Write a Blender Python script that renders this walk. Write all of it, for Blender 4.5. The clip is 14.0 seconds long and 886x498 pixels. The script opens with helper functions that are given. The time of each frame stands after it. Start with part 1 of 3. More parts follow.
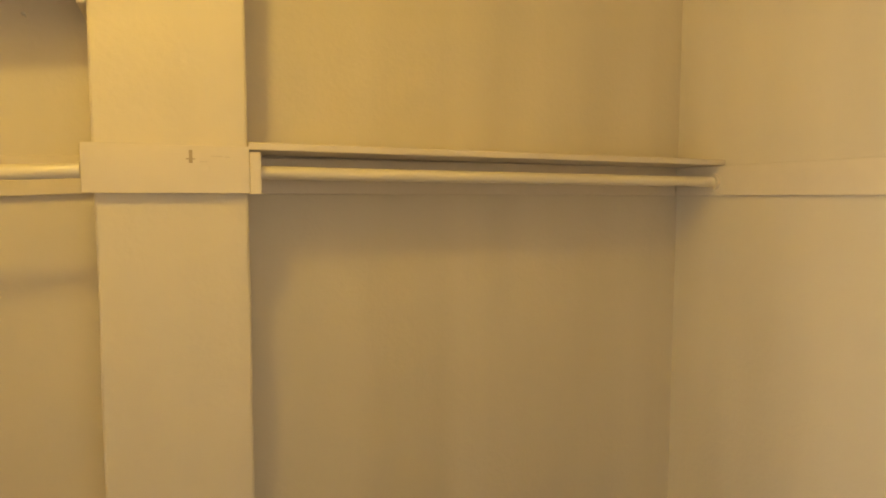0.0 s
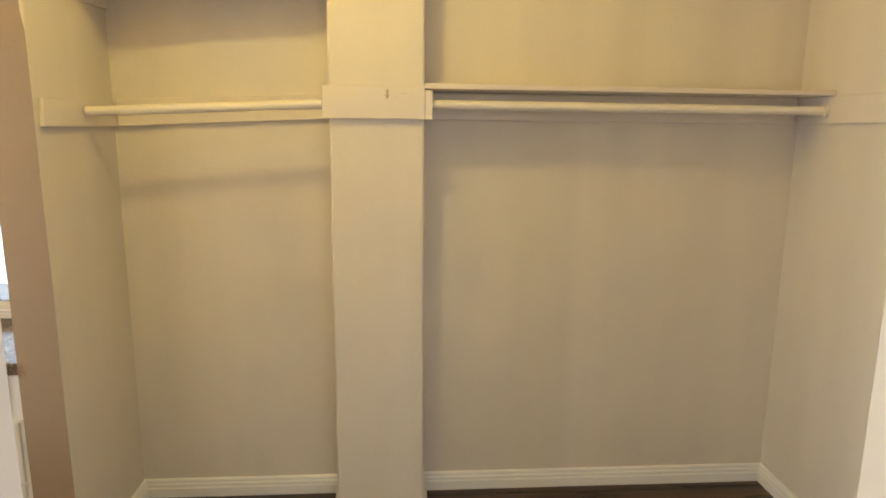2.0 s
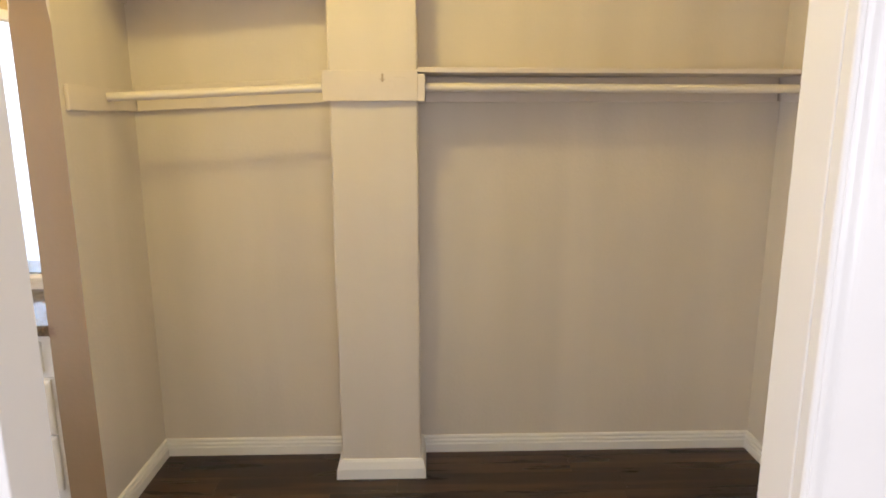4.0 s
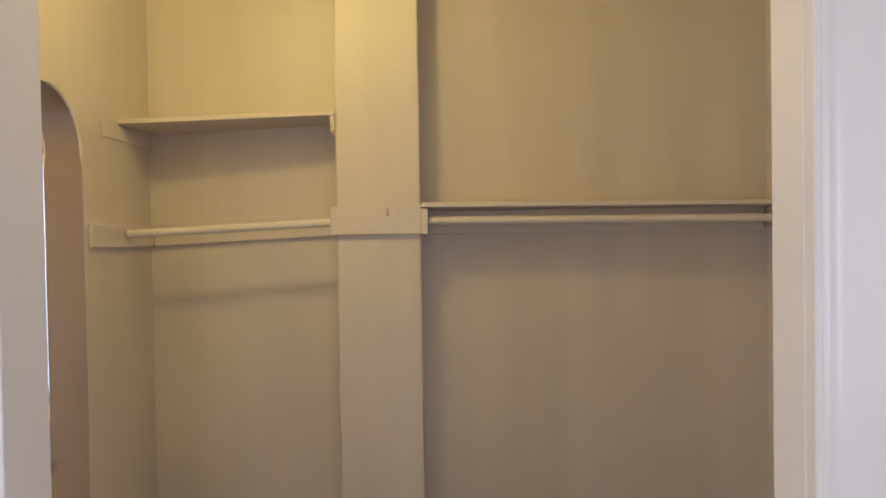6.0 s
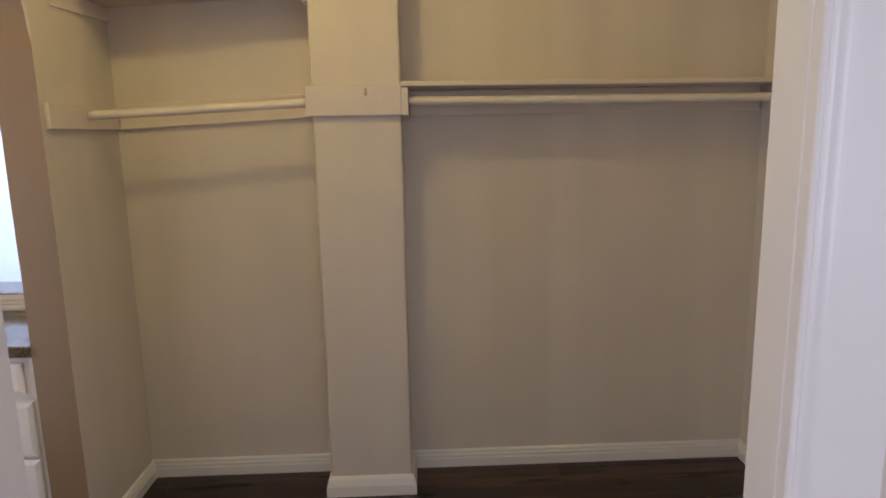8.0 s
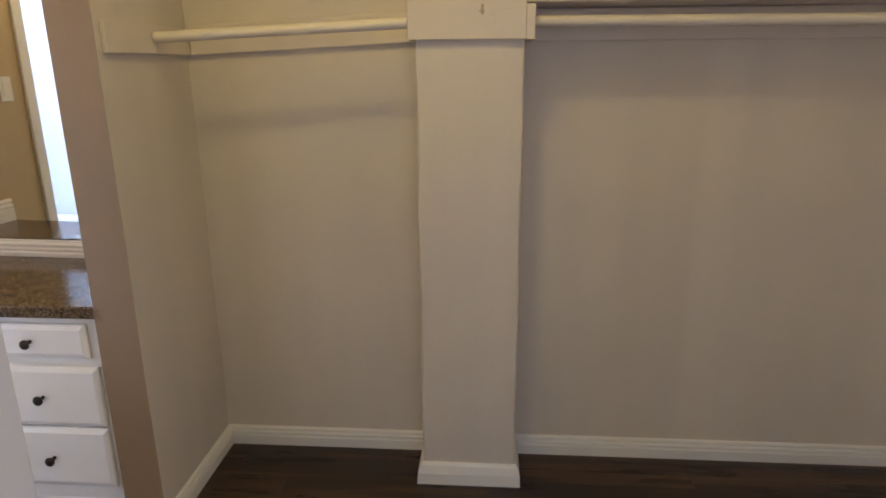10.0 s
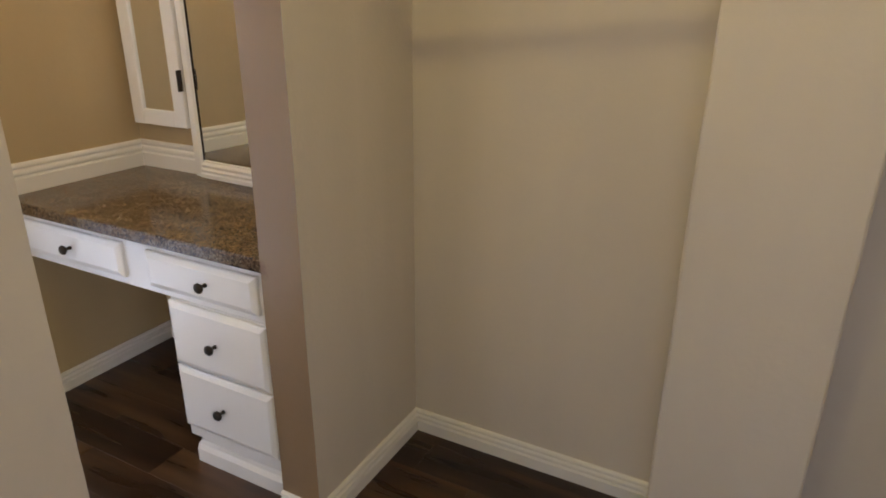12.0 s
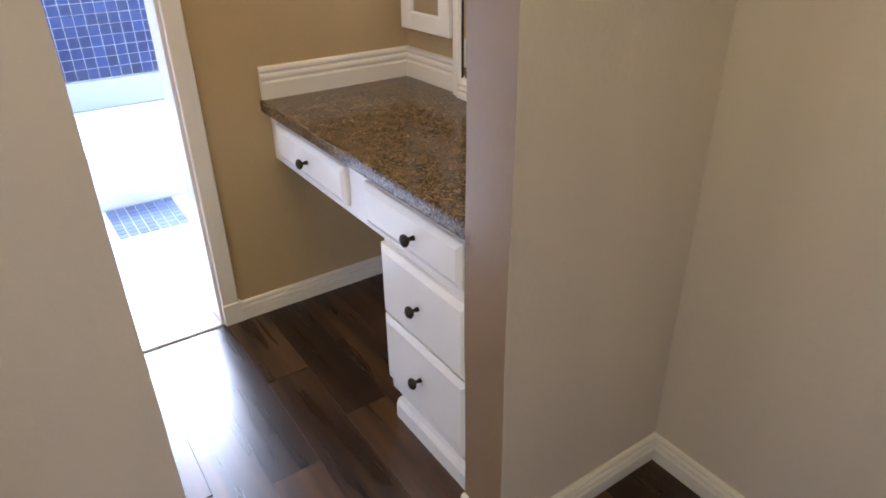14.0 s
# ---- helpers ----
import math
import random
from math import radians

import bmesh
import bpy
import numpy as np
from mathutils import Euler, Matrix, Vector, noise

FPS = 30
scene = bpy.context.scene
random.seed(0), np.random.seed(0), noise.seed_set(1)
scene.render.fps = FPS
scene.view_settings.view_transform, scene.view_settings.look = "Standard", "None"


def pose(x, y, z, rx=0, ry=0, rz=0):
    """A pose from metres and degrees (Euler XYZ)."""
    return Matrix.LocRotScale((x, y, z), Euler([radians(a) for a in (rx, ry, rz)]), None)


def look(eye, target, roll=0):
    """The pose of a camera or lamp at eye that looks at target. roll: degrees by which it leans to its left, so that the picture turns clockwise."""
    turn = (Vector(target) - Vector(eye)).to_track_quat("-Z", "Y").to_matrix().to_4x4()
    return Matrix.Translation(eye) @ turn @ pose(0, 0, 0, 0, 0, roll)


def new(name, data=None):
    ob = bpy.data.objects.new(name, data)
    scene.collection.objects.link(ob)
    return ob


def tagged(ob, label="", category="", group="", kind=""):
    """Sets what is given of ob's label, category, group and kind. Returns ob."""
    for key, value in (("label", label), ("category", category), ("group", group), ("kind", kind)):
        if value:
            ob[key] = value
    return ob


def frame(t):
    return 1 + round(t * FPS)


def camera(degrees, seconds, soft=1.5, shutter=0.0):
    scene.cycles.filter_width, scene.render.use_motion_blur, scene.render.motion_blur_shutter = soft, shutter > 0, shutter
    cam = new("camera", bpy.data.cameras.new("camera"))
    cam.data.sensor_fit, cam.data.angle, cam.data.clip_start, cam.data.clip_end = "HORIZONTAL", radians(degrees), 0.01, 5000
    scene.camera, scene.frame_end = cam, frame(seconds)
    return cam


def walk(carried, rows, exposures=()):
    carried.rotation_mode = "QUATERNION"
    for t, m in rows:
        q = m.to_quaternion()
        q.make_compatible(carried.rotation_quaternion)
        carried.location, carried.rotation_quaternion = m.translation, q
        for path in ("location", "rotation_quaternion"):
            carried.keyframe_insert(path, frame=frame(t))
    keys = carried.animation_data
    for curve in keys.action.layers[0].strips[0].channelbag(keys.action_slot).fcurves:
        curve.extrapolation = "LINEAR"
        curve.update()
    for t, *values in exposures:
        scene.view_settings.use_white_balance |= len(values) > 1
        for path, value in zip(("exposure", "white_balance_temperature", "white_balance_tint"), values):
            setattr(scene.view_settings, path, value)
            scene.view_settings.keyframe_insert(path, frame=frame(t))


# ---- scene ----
cam = camera(68.9, 14.0, 1.8)
PATH = [
    (0, (0.197, -1.847, 1.555), (0.951, -0.002, 1.394), 0.1),
    (0.5, (0.218, -1.998, 1.587), (0.737, -0.076, 1.39), 0.4),
    (1, (0.242, -2.185, 1.55), (0.739, -0.251, 1.439), -0.5),
    (1.5, (0.244, -2.408, 1.547), (0.44, -0.44, 1.254), -1.4),
    (2, (0.269, -2.545, 1.54), (0.401, -0.585, 1.165), 0.5),
    (2.2, (0.294, -2.603, 1.538), (0.364, -0.66, 1.069), 0.3),
    (4.3, (0.386, -2.735, 1.502), (0.432, -0.769, 1.141), -0.3),
    (4.5, (0.385, -2.746, 1.519), (0.431, -0.767, 1.234), -0.6),
    (5, (0.389, -2.766, 1.534), (0.431, -0.772, 1.391), -0.8),
    (5.5, (0.381, -2.784, 1.546), (0.443, -0.786, 1.489), -0.6),
    (6, (0.387, -2.79, 1.543), (0.43, -0.791, 1.509), -0.9),
    (6.5, (0.39, -2.787, 1.523), (0.441, -0.791, 1.41), -1.4),
    (7, (0.408, -2.771, 1.518), (0.462, -0.782, 1.314), -1.2),
    (7.5, (0.422, -2.752, 1.51), (0.489, -0.772, 1.237), -1.1),
    (7.7, (0.427, -2.742, 1.495), (0.496, -0.767, 1.19), -1.1),
    (9.8, (0.262, -2.335, 1.500), (0.214, -0.418, 0.928), -0.2),
    (10, (0.260, -2.275, 1.490), (0.112, -0.357, 0.940), -0.5),
    (10.1, (0.236, -2.25, 1.471), (0.076, -0.324, 0.954), 0.0),
    (10.5, (0.311, -2.086, 1.488), (-0.028, -0.199, 0.919), 0.8),
    (11, (0.287, -1.951, 1.453), (-0.138, -0.106, 0.809), 0.9),
    (11.5, (0.194, -1.774, 1.442), (-0.376, 0.024, 0.775), 0.5),
    (12, (0.178, -1.655, 1.403), (-0.696, -0.002, 0.693), 0.4),
    (12.5, (0.212, -1.492, 1.398), (-1.001, -0.096, 0.636), 0.9),
    (13, (0.189, -1.384, 1.373), (-1.177, -0.197, 0.522), -0.8),
    (13.5, (0.047, -1.282, 1.362), (-1.37, -0.182, 0.479), -0.0),
    (14, (-0.042, -1.193, 1.349), (-1.501, -0.208, 0.399), -0.9),
]
EXPO = [(0, -0.45, 10150, 7), (0.5, -0.28, 8650, 7), (1.0, -0.2, 7700, 7), (1.5, -0.13, 6950, 8), (2.0, -0.11, 6500, 8), (4.3, -0.03, 5930, 14), (5.0, -0.35, 5880, 15), (5.5, -0.63, 5930, 16), (6.5, -0.84, 5830, 18), (7.5, -0.94, 5730, 20), (10.0, -0.82, 5580, 17), (11.0, -0.83, 5680, 16), (12.0, -0.74, 5680, 15), (12.5, -0.44, 5730, 15), (13.0, -0.15, 5530, 14), (13.5, -0.23, 5480, 15), (14.0, -0.51, 5380, 19)]
walk(cam, [(t, look(eye, target, roll)) for t, eye, target, roll in PATH], EXPO)

# ---- light ----
world = bpy.data.worlds.new("world")
world.use_nodes = True
scene.world = world
wn = world.node_tree
sky = wn.nodes.new("ShaderNodeTexSky")
sky.sky_type, sky.sun_disc = "NISHITA", False
sky.sun_elevation, sky.sun_rotation = radians(48), radians(200)
wn.links.new(sky.outputs["Color"], wn.nodes["Background"].inputs["Color"])
wn.nodes["Background"].inputs["Strength"].default_value = 0.1


def lamp(name, kind, m, power, colour, size=0.1, size_y=None):
    data = bpy.data.lights.new(name, kind)
    data.energy, data.color = power, colour
    if kind == "AREA":
        data.shape, data.size, data.size_y = "RECTANGLE", size, size_y or size
    elif kind == "POINT":
        data.shadow_soft_size = size
    else:
        data.angle = size
    ob = new(name, data)
    ob.matrix_world = m
    return ob


WARM = (1.0, 0.785, 0.24)
BULB = (-0.06, -1.22, 2.76)
lamp("closet_bulb", "POINT", pose(*BULB), 37, WARM, 0.07)
lamp("vanity_bulb", "POINT", pose(-1.55, -0.62, 2.55), 27, (1.0, 0.77, 0.37), 0.06)
lamp("bedroom_daylight_south", "AREA", pose(0.9, -5.41, 1.45, 90, 0, 0), 26, (0.97, 0.97, 1.0), 2.0, 1.5)
lamp("bedroom_daylight_west", "AREA", pose(-2.01, -3.6, 1.45, 90, 0, -90), 74, (0.97, 0.97, 1.0), 1.6, 1.5)
# Added fill from the east, only to brighten the closet's arched wall.
lamp("bedroom_fill_east", "AREA", pose(3.21, -3.5, 1.45, 90, 0, 90), 50, (0.98, 0.97, 1.0), 1.4, 1.5)
lamp("bathroom_daylight", "AREA", pose(-4.36, -0.25, 1.88, 90, 0, -90), 450, (0.93, 0.96, 1.0), 1.5, 1.0)


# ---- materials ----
def material(name, base, rough=0.5, var=0.06, scale=3.0, fine=60.0, bump=0.05, metal=0.0, coat=0.0, rand=0.0, wave=0.0, sheen_x=None):
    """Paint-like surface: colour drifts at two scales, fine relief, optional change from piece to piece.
    Last argument: x of an upright band of painted-in sheen, smoother and slightly paler."""
    m = bpy.data.materials.new(name)
    m.use_nodes = True
    nt = m.node_tree
    n, l = nt.nodes, nt.links
    b = n["Principled BSDF"]
    tc = n.new("ShaderNodeTexCoord")
    big, small = n.new("ShaderNodeTexNoise"), n.new("ShaderNodeTexNoise")
    big.inputs["Scale"].default_value, big.inputs["Detail"].default_value = scale, 4
    small.inputs["Scale"].default_value, small.inputs["Detail"].default_value = fine, 3
    for t in (big, small):
        l.new(tc.outputs["Object"], t.inputs["Vector"])
    mix = n.new("ShaderNodeMix")
    mix.data_type = "RGBA"
    mix.inputs[6].default_value = (*[c * (1 - var) for c in base], 1)
    mix.inputs[7].default_value = (*[min(1, c * (1 + var)) for c in base], 1)
    add = n.new("ShaderNodeMath")
    add.operation = "MULTIPLY_ADD"
    add.inputs[1].default_value = 0.3
    l.new(small.outputs["Fac"], add.inputs[0])
    sub = n.new("ShaderNodeMath")
    sub.operation = "MULTIPLY_ADD"
    sub.inputs[1].default_value, sub.inputs[2].default_value = 1.4, -0.35
    l.new(big.outputs["Fac"], sub.inputs[0])
    l.new(sub.outputs[0], add.inputs[2])
    l.new(add.outputs[0], mix.inputs[0])
    colour = mix.outputs[2]
    if rand:
        oi = n.new("ShaderNodeObjectInfo")
        hsv = n.new("ShaderNodeHueSaturation")
        mr = n.new("ShaderNodeMapRange")
        mr.inputs[3].default_value, mr.inputs[4].default_value = 1 - rand, 1 + rand
        l.new(oi.outputs["Random"], mr.inputs[0])
        l.new(mr.outputs[0], hsv.inputs["Value"])
        l.new(colour, hsv.inputs["Color"])
        colour = hsv.outputs["Color"]
    l.new(colour, b.inputs["Base Color"])
    b.inputs["Roughness"].default_value, b.inputs["Metallic"].default_value = rough, metal
    b.inputs["Coat Weight"].default_value = coat
    if wave:
        mp, soft = n.new("ShaderNodeMapping"), n.new("ShaderNodeTexNoise")
        mp.inputs["Scale"].default_value = (1.0, 1.0, 0.12)
        soft.inputs["Scale"].default_value, soft.inputs["Detail"].default_value = 5.0, 1.5
        l.new(tc.outputs["Object"], mp.inputs["Vector"])
        l.new(mp.outputs[0], soft.inputs["Vector"])
        shade, tone = n.new("ShaderNodeMapRange"), n.new("ShaderNodeHueSaturation")
        shade.inputs[1].default_value, shade.inputs[2].default_value = 0.3, 0.7
        shade.inputs[3].default_value, shade.inputs[4].default_value = 0.97, 1.04
        l.new(soft.outputs["Fac"], shade.inputs[0])
        l.new(shade.outputs[0], tone.inputs["Value"])
        l.new(colour, tone.inputs["Color"])
        colour = tone.outputs["Color"]
        l.new(colour, b.inputs["Base Color"])
        wb = n.new("ShaderNodeBump")
        wb.inputs["Strength"].default_value, wb.inputs["Distance"].default_value = wave, 0.02
        l.new(soft.outputs["Fac"], wb.inputs["Height"])
    if sheen_x is not None:
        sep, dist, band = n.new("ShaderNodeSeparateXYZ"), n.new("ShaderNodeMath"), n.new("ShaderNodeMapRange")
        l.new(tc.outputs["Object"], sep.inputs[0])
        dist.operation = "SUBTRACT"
        dist.inputs[1].default_value = sheen_x
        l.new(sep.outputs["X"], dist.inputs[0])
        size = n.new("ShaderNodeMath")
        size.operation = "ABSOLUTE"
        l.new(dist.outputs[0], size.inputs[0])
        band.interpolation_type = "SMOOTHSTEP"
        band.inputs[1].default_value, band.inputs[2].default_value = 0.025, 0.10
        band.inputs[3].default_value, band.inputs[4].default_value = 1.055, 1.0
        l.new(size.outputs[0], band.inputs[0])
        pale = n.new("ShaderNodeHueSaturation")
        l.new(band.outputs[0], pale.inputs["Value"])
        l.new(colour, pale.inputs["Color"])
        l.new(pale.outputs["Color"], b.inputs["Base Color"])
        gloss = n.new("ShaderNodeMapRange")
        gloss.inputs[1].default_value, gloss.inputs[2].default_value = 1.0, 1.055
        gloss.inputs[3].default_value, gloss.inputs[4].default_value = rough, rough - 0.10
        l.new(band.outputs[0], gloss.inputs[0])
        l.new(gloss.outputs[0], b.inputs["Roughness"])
    if bump:
        bp = n.new("ShaderNodeBump")
        if wave:
            l.new(wb.outputs["Normal"], bp.inputs["Normal"])
        bp.inputs["Strength"].default_value, bp.inputs["Distance"].default_value = bump, 0.004
        l.new(small.outputs["Fac"], bp.inputs["Height"])
        l.new(bp.outputs["Normal"], b.inputs["Normal"])
    return m


def wood_material():
    """Dark hand-scraped laminate: streaks along x, each plank its own tone."""
    m = bpy.data.materials.new("dark_walnut_plank")
    m.use_nodes = True
    nt = m.node_tree
    n, l = nt.nodes, nt.links
    b = n["Principled BSDF"]
    tc, oi, mp = n.new("ShaderNodeTexCoord"), n.new("ShaderNodeObjectInfo"), n.new("ShaderNodeMapping")
    mp.inputs["Scale"].default_value = (0.6, 7, 7)
    off = n.new("ShaderNodeVectorMath")
    off.operation = "SCALE"
    off.inputs[0].default_value = (37, 91, 53)
    l.new(oi.outputs["Random"], off.inputs["Scale"])
    l.new(tc.outputs["Object"], mp.inputs["Vector"])
    l.new(off.outputs[0], mp.inputs["Location"])
    grain, blotch = n.new("ShaderNodeTexNoise"), n.new("ShaderNodeTexNoise")
    grain.inputs["Scale"].default_value, grain.inputs["Detail"].default_value, grain.inputs["Distortion"].default_value = 3.2, 4, 0.25
    blotch.inputs["Scale"].default_value, blotch.inputs["Detail"].default_value = 1.7, 2
    l.new(mp.outputs[0], grain.inputs["Vector"])
    l.new(mp.outputs[0], blotch.inputs["Vector"])
    avg = n.new("ShaderNodeMath")
    avg.operation = "MULTIPLY_ADD"
    avg.inputs[1].default_value = 0.56
    l.new(grain.outputs["Fac"], avg.inputs[0])
    tone = n.new("ShaderNodeMath")
    tone.operation = "MULTIPLY_ADD"
    tone.inputs[1].default_value = 0.15
    l.new(oi.outputs["Random"], tone.inputs[0])
    half = n.new("ShaderNodeMath")
    half.operation = "MULTIPLY"
    half.inputs[1].default_value = 0.80
    l.new(blotch.outputs["Fac"], half.inputs[0])
    l.new(half.outputs[0], tone.inputs[2])
    l.new(tone.outputs[0], avg.inputs[2])
    ramp = n.new("ShaderNodeValToRGB")
    ramp.color_ramp.elements[0].position, ramp.color_ramp.elements[0].color = 0.47, (0.006, 0.0035, 0.0022, 1)
    ramp.color_ramp.elements[1].position, ramp.color_ramp.elements[1].color = 1.0, (0.095, 0.048, 0.020, 1)
    e = ramp.color_ramp.elements.new(0.73)
    e.color = (0.026, 0.012, 0.0058, 1)
    l.new(avg.outputs[0], ramp.inputs[0])
    l.new(ramp.outputs[0], b.inputs["Base Color"])
    rr = n.new("ShaderNodeMapRange")
    rr.inputs[3].default_value, rr.inputs[4].default_value = 0.23, 0.34
    l.new(grain.outputs["Fac"], rr.inputs[0])
    l.new(rr.outputs[0], b.inputs["Roughness"])
    bp = n.new("ShaderNodeBump")
    bp.inputs["Strength"].default_value, bp.inputs["Distance"].default_value = 0.11, 0.003
    l.new(grain.outputs["Fac"], bp.inputs["Height"])
    l.new(bp.outputs["Normal"], b.inputs["Normal"])
    return m


def granite_material():
    m = bpy.data.materials.new("brown_granite")
    m.use_nodes = True
    nt = m.node_tree
    n, l = nt.nodes, nt.links
    b = n["Principled BSDF"]
    tc = n.new("ShaderNodeTexCoord")
    v, v2, no = n.new("ShaderNodeTexVoronoi"), n.new("ShaderNodeTexVoronoi"), n.new("ShaderNodeTexNoise")
    v.inputs["Scale"].default_value, v2.inputs["Scale"].default_value = 210, 430
    no.inputs["Scale"].default_value, no.inputs["Detail"].default_value = 22, 6
    for t in (v, v2, no):
        l.new(tc.outputs["Object"], t.inputs["Vector"])
    s1, s2 = n.new("ShaderNodeSeparateColor"), n.new("ShaderNodeSeparateColor")
    l.new(v.outputs["Color"], s1.inputs[0])
    l.new(v2.outputs["Color"], s2.inputs[0])
    a = n.new("ShaderNodeMath")
    a.operation = "MULTIPLY_ADD"
    a.inputs[1].default_value = 0.55
    l.new(s1.outputs[0], a.inputs[0])
    c = n.new("ShaderNodeMath")
    c.operation = "MULTIPLY_ADD"
    c.inputs[1].default_value = 0.25
    l.new(s2.outputs[1], c.inputs[0])
    d = n.new("ShaderNodeMath")
    d.operation = "MULTIPLY"
    d.inputs[1].default_value = 0.5
    l.new(no.outputs["Fac"], d.inputs[0])
    l.new(d.outputs[0], c.inputs[2])
    l.new(c.outputs[0], a.inputs[2])
    ramp = n.new("ShaderNodeValToRGB")
    ramp.color_ramp.elements[0].position, ramp.color_ramp.elements[0].color = 0.30, (0.010, 0.008, 0.007, 1)
    ramp.color_ramp.elements[1].position, ramp.color_ramp.elements[1].color = 0.96, (0.22, 0.17, 0.105, 1)
    for p, col in ((0.48, (0.045, 0.027, 0.015, 1)), (0.64, (0.105, 0.062, 0.030, 1)), (0.82, (0.15, 0.104, 0.054, 1))):
        e = ramp.color_ramp.elements.new(p)
        e.color = col
    l.new(a.outputs[0], ramp.inputs[0])
    l.new(ramp.outputs[0], b.inputs["Base Color"])
    b.inputs["Roughness"].default_value, b.inputs["IOR"].default_value = 0.14, 1.36
    return m


def mirror_material():
    m = bpy.data.materials.new("mirror_silver")
    m.use_nodes = True
    b = m.node_tree.nodes["Principled BSDF"]
    b.inputs["Base Color"].default_value, b.inputs["Metallic"].default_value, b.inputs["Roughness"].default_value = (0.86, 0.88, 0.86, 1), 1, 0.02
    return m


def spotted(m, at, size, colour):
    """A brown spot with a ragged rim, in the colour round one point."""
    n, l = m.node_tree.nodes, m.node_tree.links
    b = n["Principled BSDF"]
    source = b.inputs["Base Color"].links[0].from_socket
    tc, away, scaled, length = n.new("ShaderNodeTexCoord"), n.new("ShaderNodeVectorMath"), n.new("ShaderNodeVectorMath"), n.new("ShaderNodeVectorMath")
    away.operation, scaled.operation, length.operation = "SUBTRACT", "DIVIDE", "LENGTH"
    away.inputs[1].default_value, scaled.inputs[1].default_value = at, size
    l.new(tc.outputs["Object"], away.inputs[0])
    l.new(away.outputs[0], scaled.inputs[0])
    l.new(scaled.outputs[0], length.inputs[0])
    rag, total, fade, mix = n.new("ShaderNodeTexNoise"), n.new("ShaderNodeMath"), n.new("ShaderNodeMapRange"), n.new("ShaderNodeMix")
    rag.inputs["Scale"].default_value = 70
    l.new(tc.outputs["Object"], rag.inputs["Vector"])
    total.operation = "ADD"
    l.new(length.outputs["Value"], total.inputs[0])
    l.new(rag.outputs["Fac"], total.inputs[1])
    fade.interpolation_type = "SMOOTHSTEP"
    fade.inputs[1].default_value, fade.inputs[2].default_value = 0.7, 1.6
    fade.inputs[3].default_value, fade.inputs[4].default_value = 0.85, 0.0
    l.new(total.outputs[0], fade.inputs[0])
    mix.data_type = "RGBA"
    mix.inputs[7].default_value = (*colour, 1)
    l.new(fade.outputs[0], mix.inputs[0])
    l.new(source, mix.inputs[6])
    l.new(mix.outputs[2], b.inputs["Base Color"])


PAINT = material("greige_wall_paint", (0.640, 0.570, 0.481), 0.5, 0.035, 1.6, 60, 0.24, wave=0.5)
# Same wall paint, with the pale sheen right of the pillar in its colour.
SHEENED = material("greige_wall_paint_with_sheen", (0.640, 0.570, 0.481), 0.5, 0.035, 1.6, 60, 0.24, wave=0.5, sheen_x=1.04)
TAN = material("tan_wall_paint", (0.464, 0.356, 0.194), 0.5, 0.04, 1.6, 60, 0.2, wave=0.4)
# The alcove's tan darkened for the arch lining: its shade sits in the colour.
REVEAL = material("tan_wall_paint_shaded", (0.262, 0.176, 0.094), 0.36, 0.04, 2.0, 60, 0.2, wave=0.4)
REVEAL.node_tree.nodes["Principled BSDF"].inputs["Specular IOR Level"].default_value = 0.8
spotted(REVEAL, (-0.932, -0.54, 0.775), (0.035, 0.05, 0.035), (0.16, 0.075, 0.028))
CEIL = material("ceiling_paint", (0.74, 0.70, 0.62), 0.7, 0.03, 2, 90, 0.1)
TRIM = material("white_gloss_trim", (0.76, 0.73, 0.68), 0.32, 0.03, 5, 120, 0.06)
CASE = material("white_door_casing_paint", (0.73, 0.695, 0.668), 0.35, 0.02, 4, 120, 0.05)
ROD = material("pale_cream_rod_paint", (0.715, 0.645, 0.55), 0.36, 0.03, 6, 60, 0.015)
SHELF = material("cream_shelf_paint", (0.672, 0.592, 0.505), 0.42, 0.05, 7, 60, 0.16)
CABINET = material("white_cabinet_lacquer", (0.80, 0.79, 0.77), 0.3, 0.02, 4, 120, 0.03)
BRONZE = material("oil_rubbed_bronze", (0.035, 0.028, 0.022), 0.35, 0.2, 40, 200, 0.05, metal=0.8)
WOOD = wood_material()
GRANITE = granite_material()
MIRROR = mirror_material()
BLUE = material("blue_glazed_tile", (0.018, 0.029, 0.095), 0.15, 0.12, 8, 60, 0.03, rand=0.3)
PALEBLUE = material("pale_blue_floor_tile", (0.10, 0.135, 0.225), 0.3, 0.1, 8, 60, 0.03, rand=0.25)
GROUT = material("white_grout", (0.72, 0.74, 0.76), 0.8, 0.05, 10, 120, 0.15)
TUB = material("white_bath_tile", (0.78, 0.78, 0.79), 0.25, 0.02, 4, 60, 0.02)
# For bathroom walls out of view: assumed colour, dark to weaken their bounce.
BATHWALL = material("blue_grey_bounce_cut", (0.42, 0.45, 0.50), 0.5, 0.04, 3, 80, 0.08)
# Blue-grey puts the shade of the ledge's upright face into its colour.
LEDGE = material("blue_grey_shaded_ledge", (0.36, 0.40, 0.47), 0.4, 0.04, 6, 60, 0.03)
MARBLE = material("pale_marble_sill", (0.74, 0.70, 0.66), 0.25, 0.06, 12, 60, 0.02)
DARKGAP = material("dark_joint", (0.02, 0.012, 0.008), 0.9, 0.1, 10, 50, 0)
BEDWALL = material("bedroom_wall_paint", (0.66, 0.64, 0.62), 0.6, 0.03, 2, 90, 0.08)
CARPET = material("beige_carpet", (0.42, 0.37, 0.32), 0.95, 0.1, 6, 400, 0.5)
PLASTIC = material("white_switch_plastic", (0.78, 0.75, 0.66), 0.35, 0.02, 10, 80, 0)
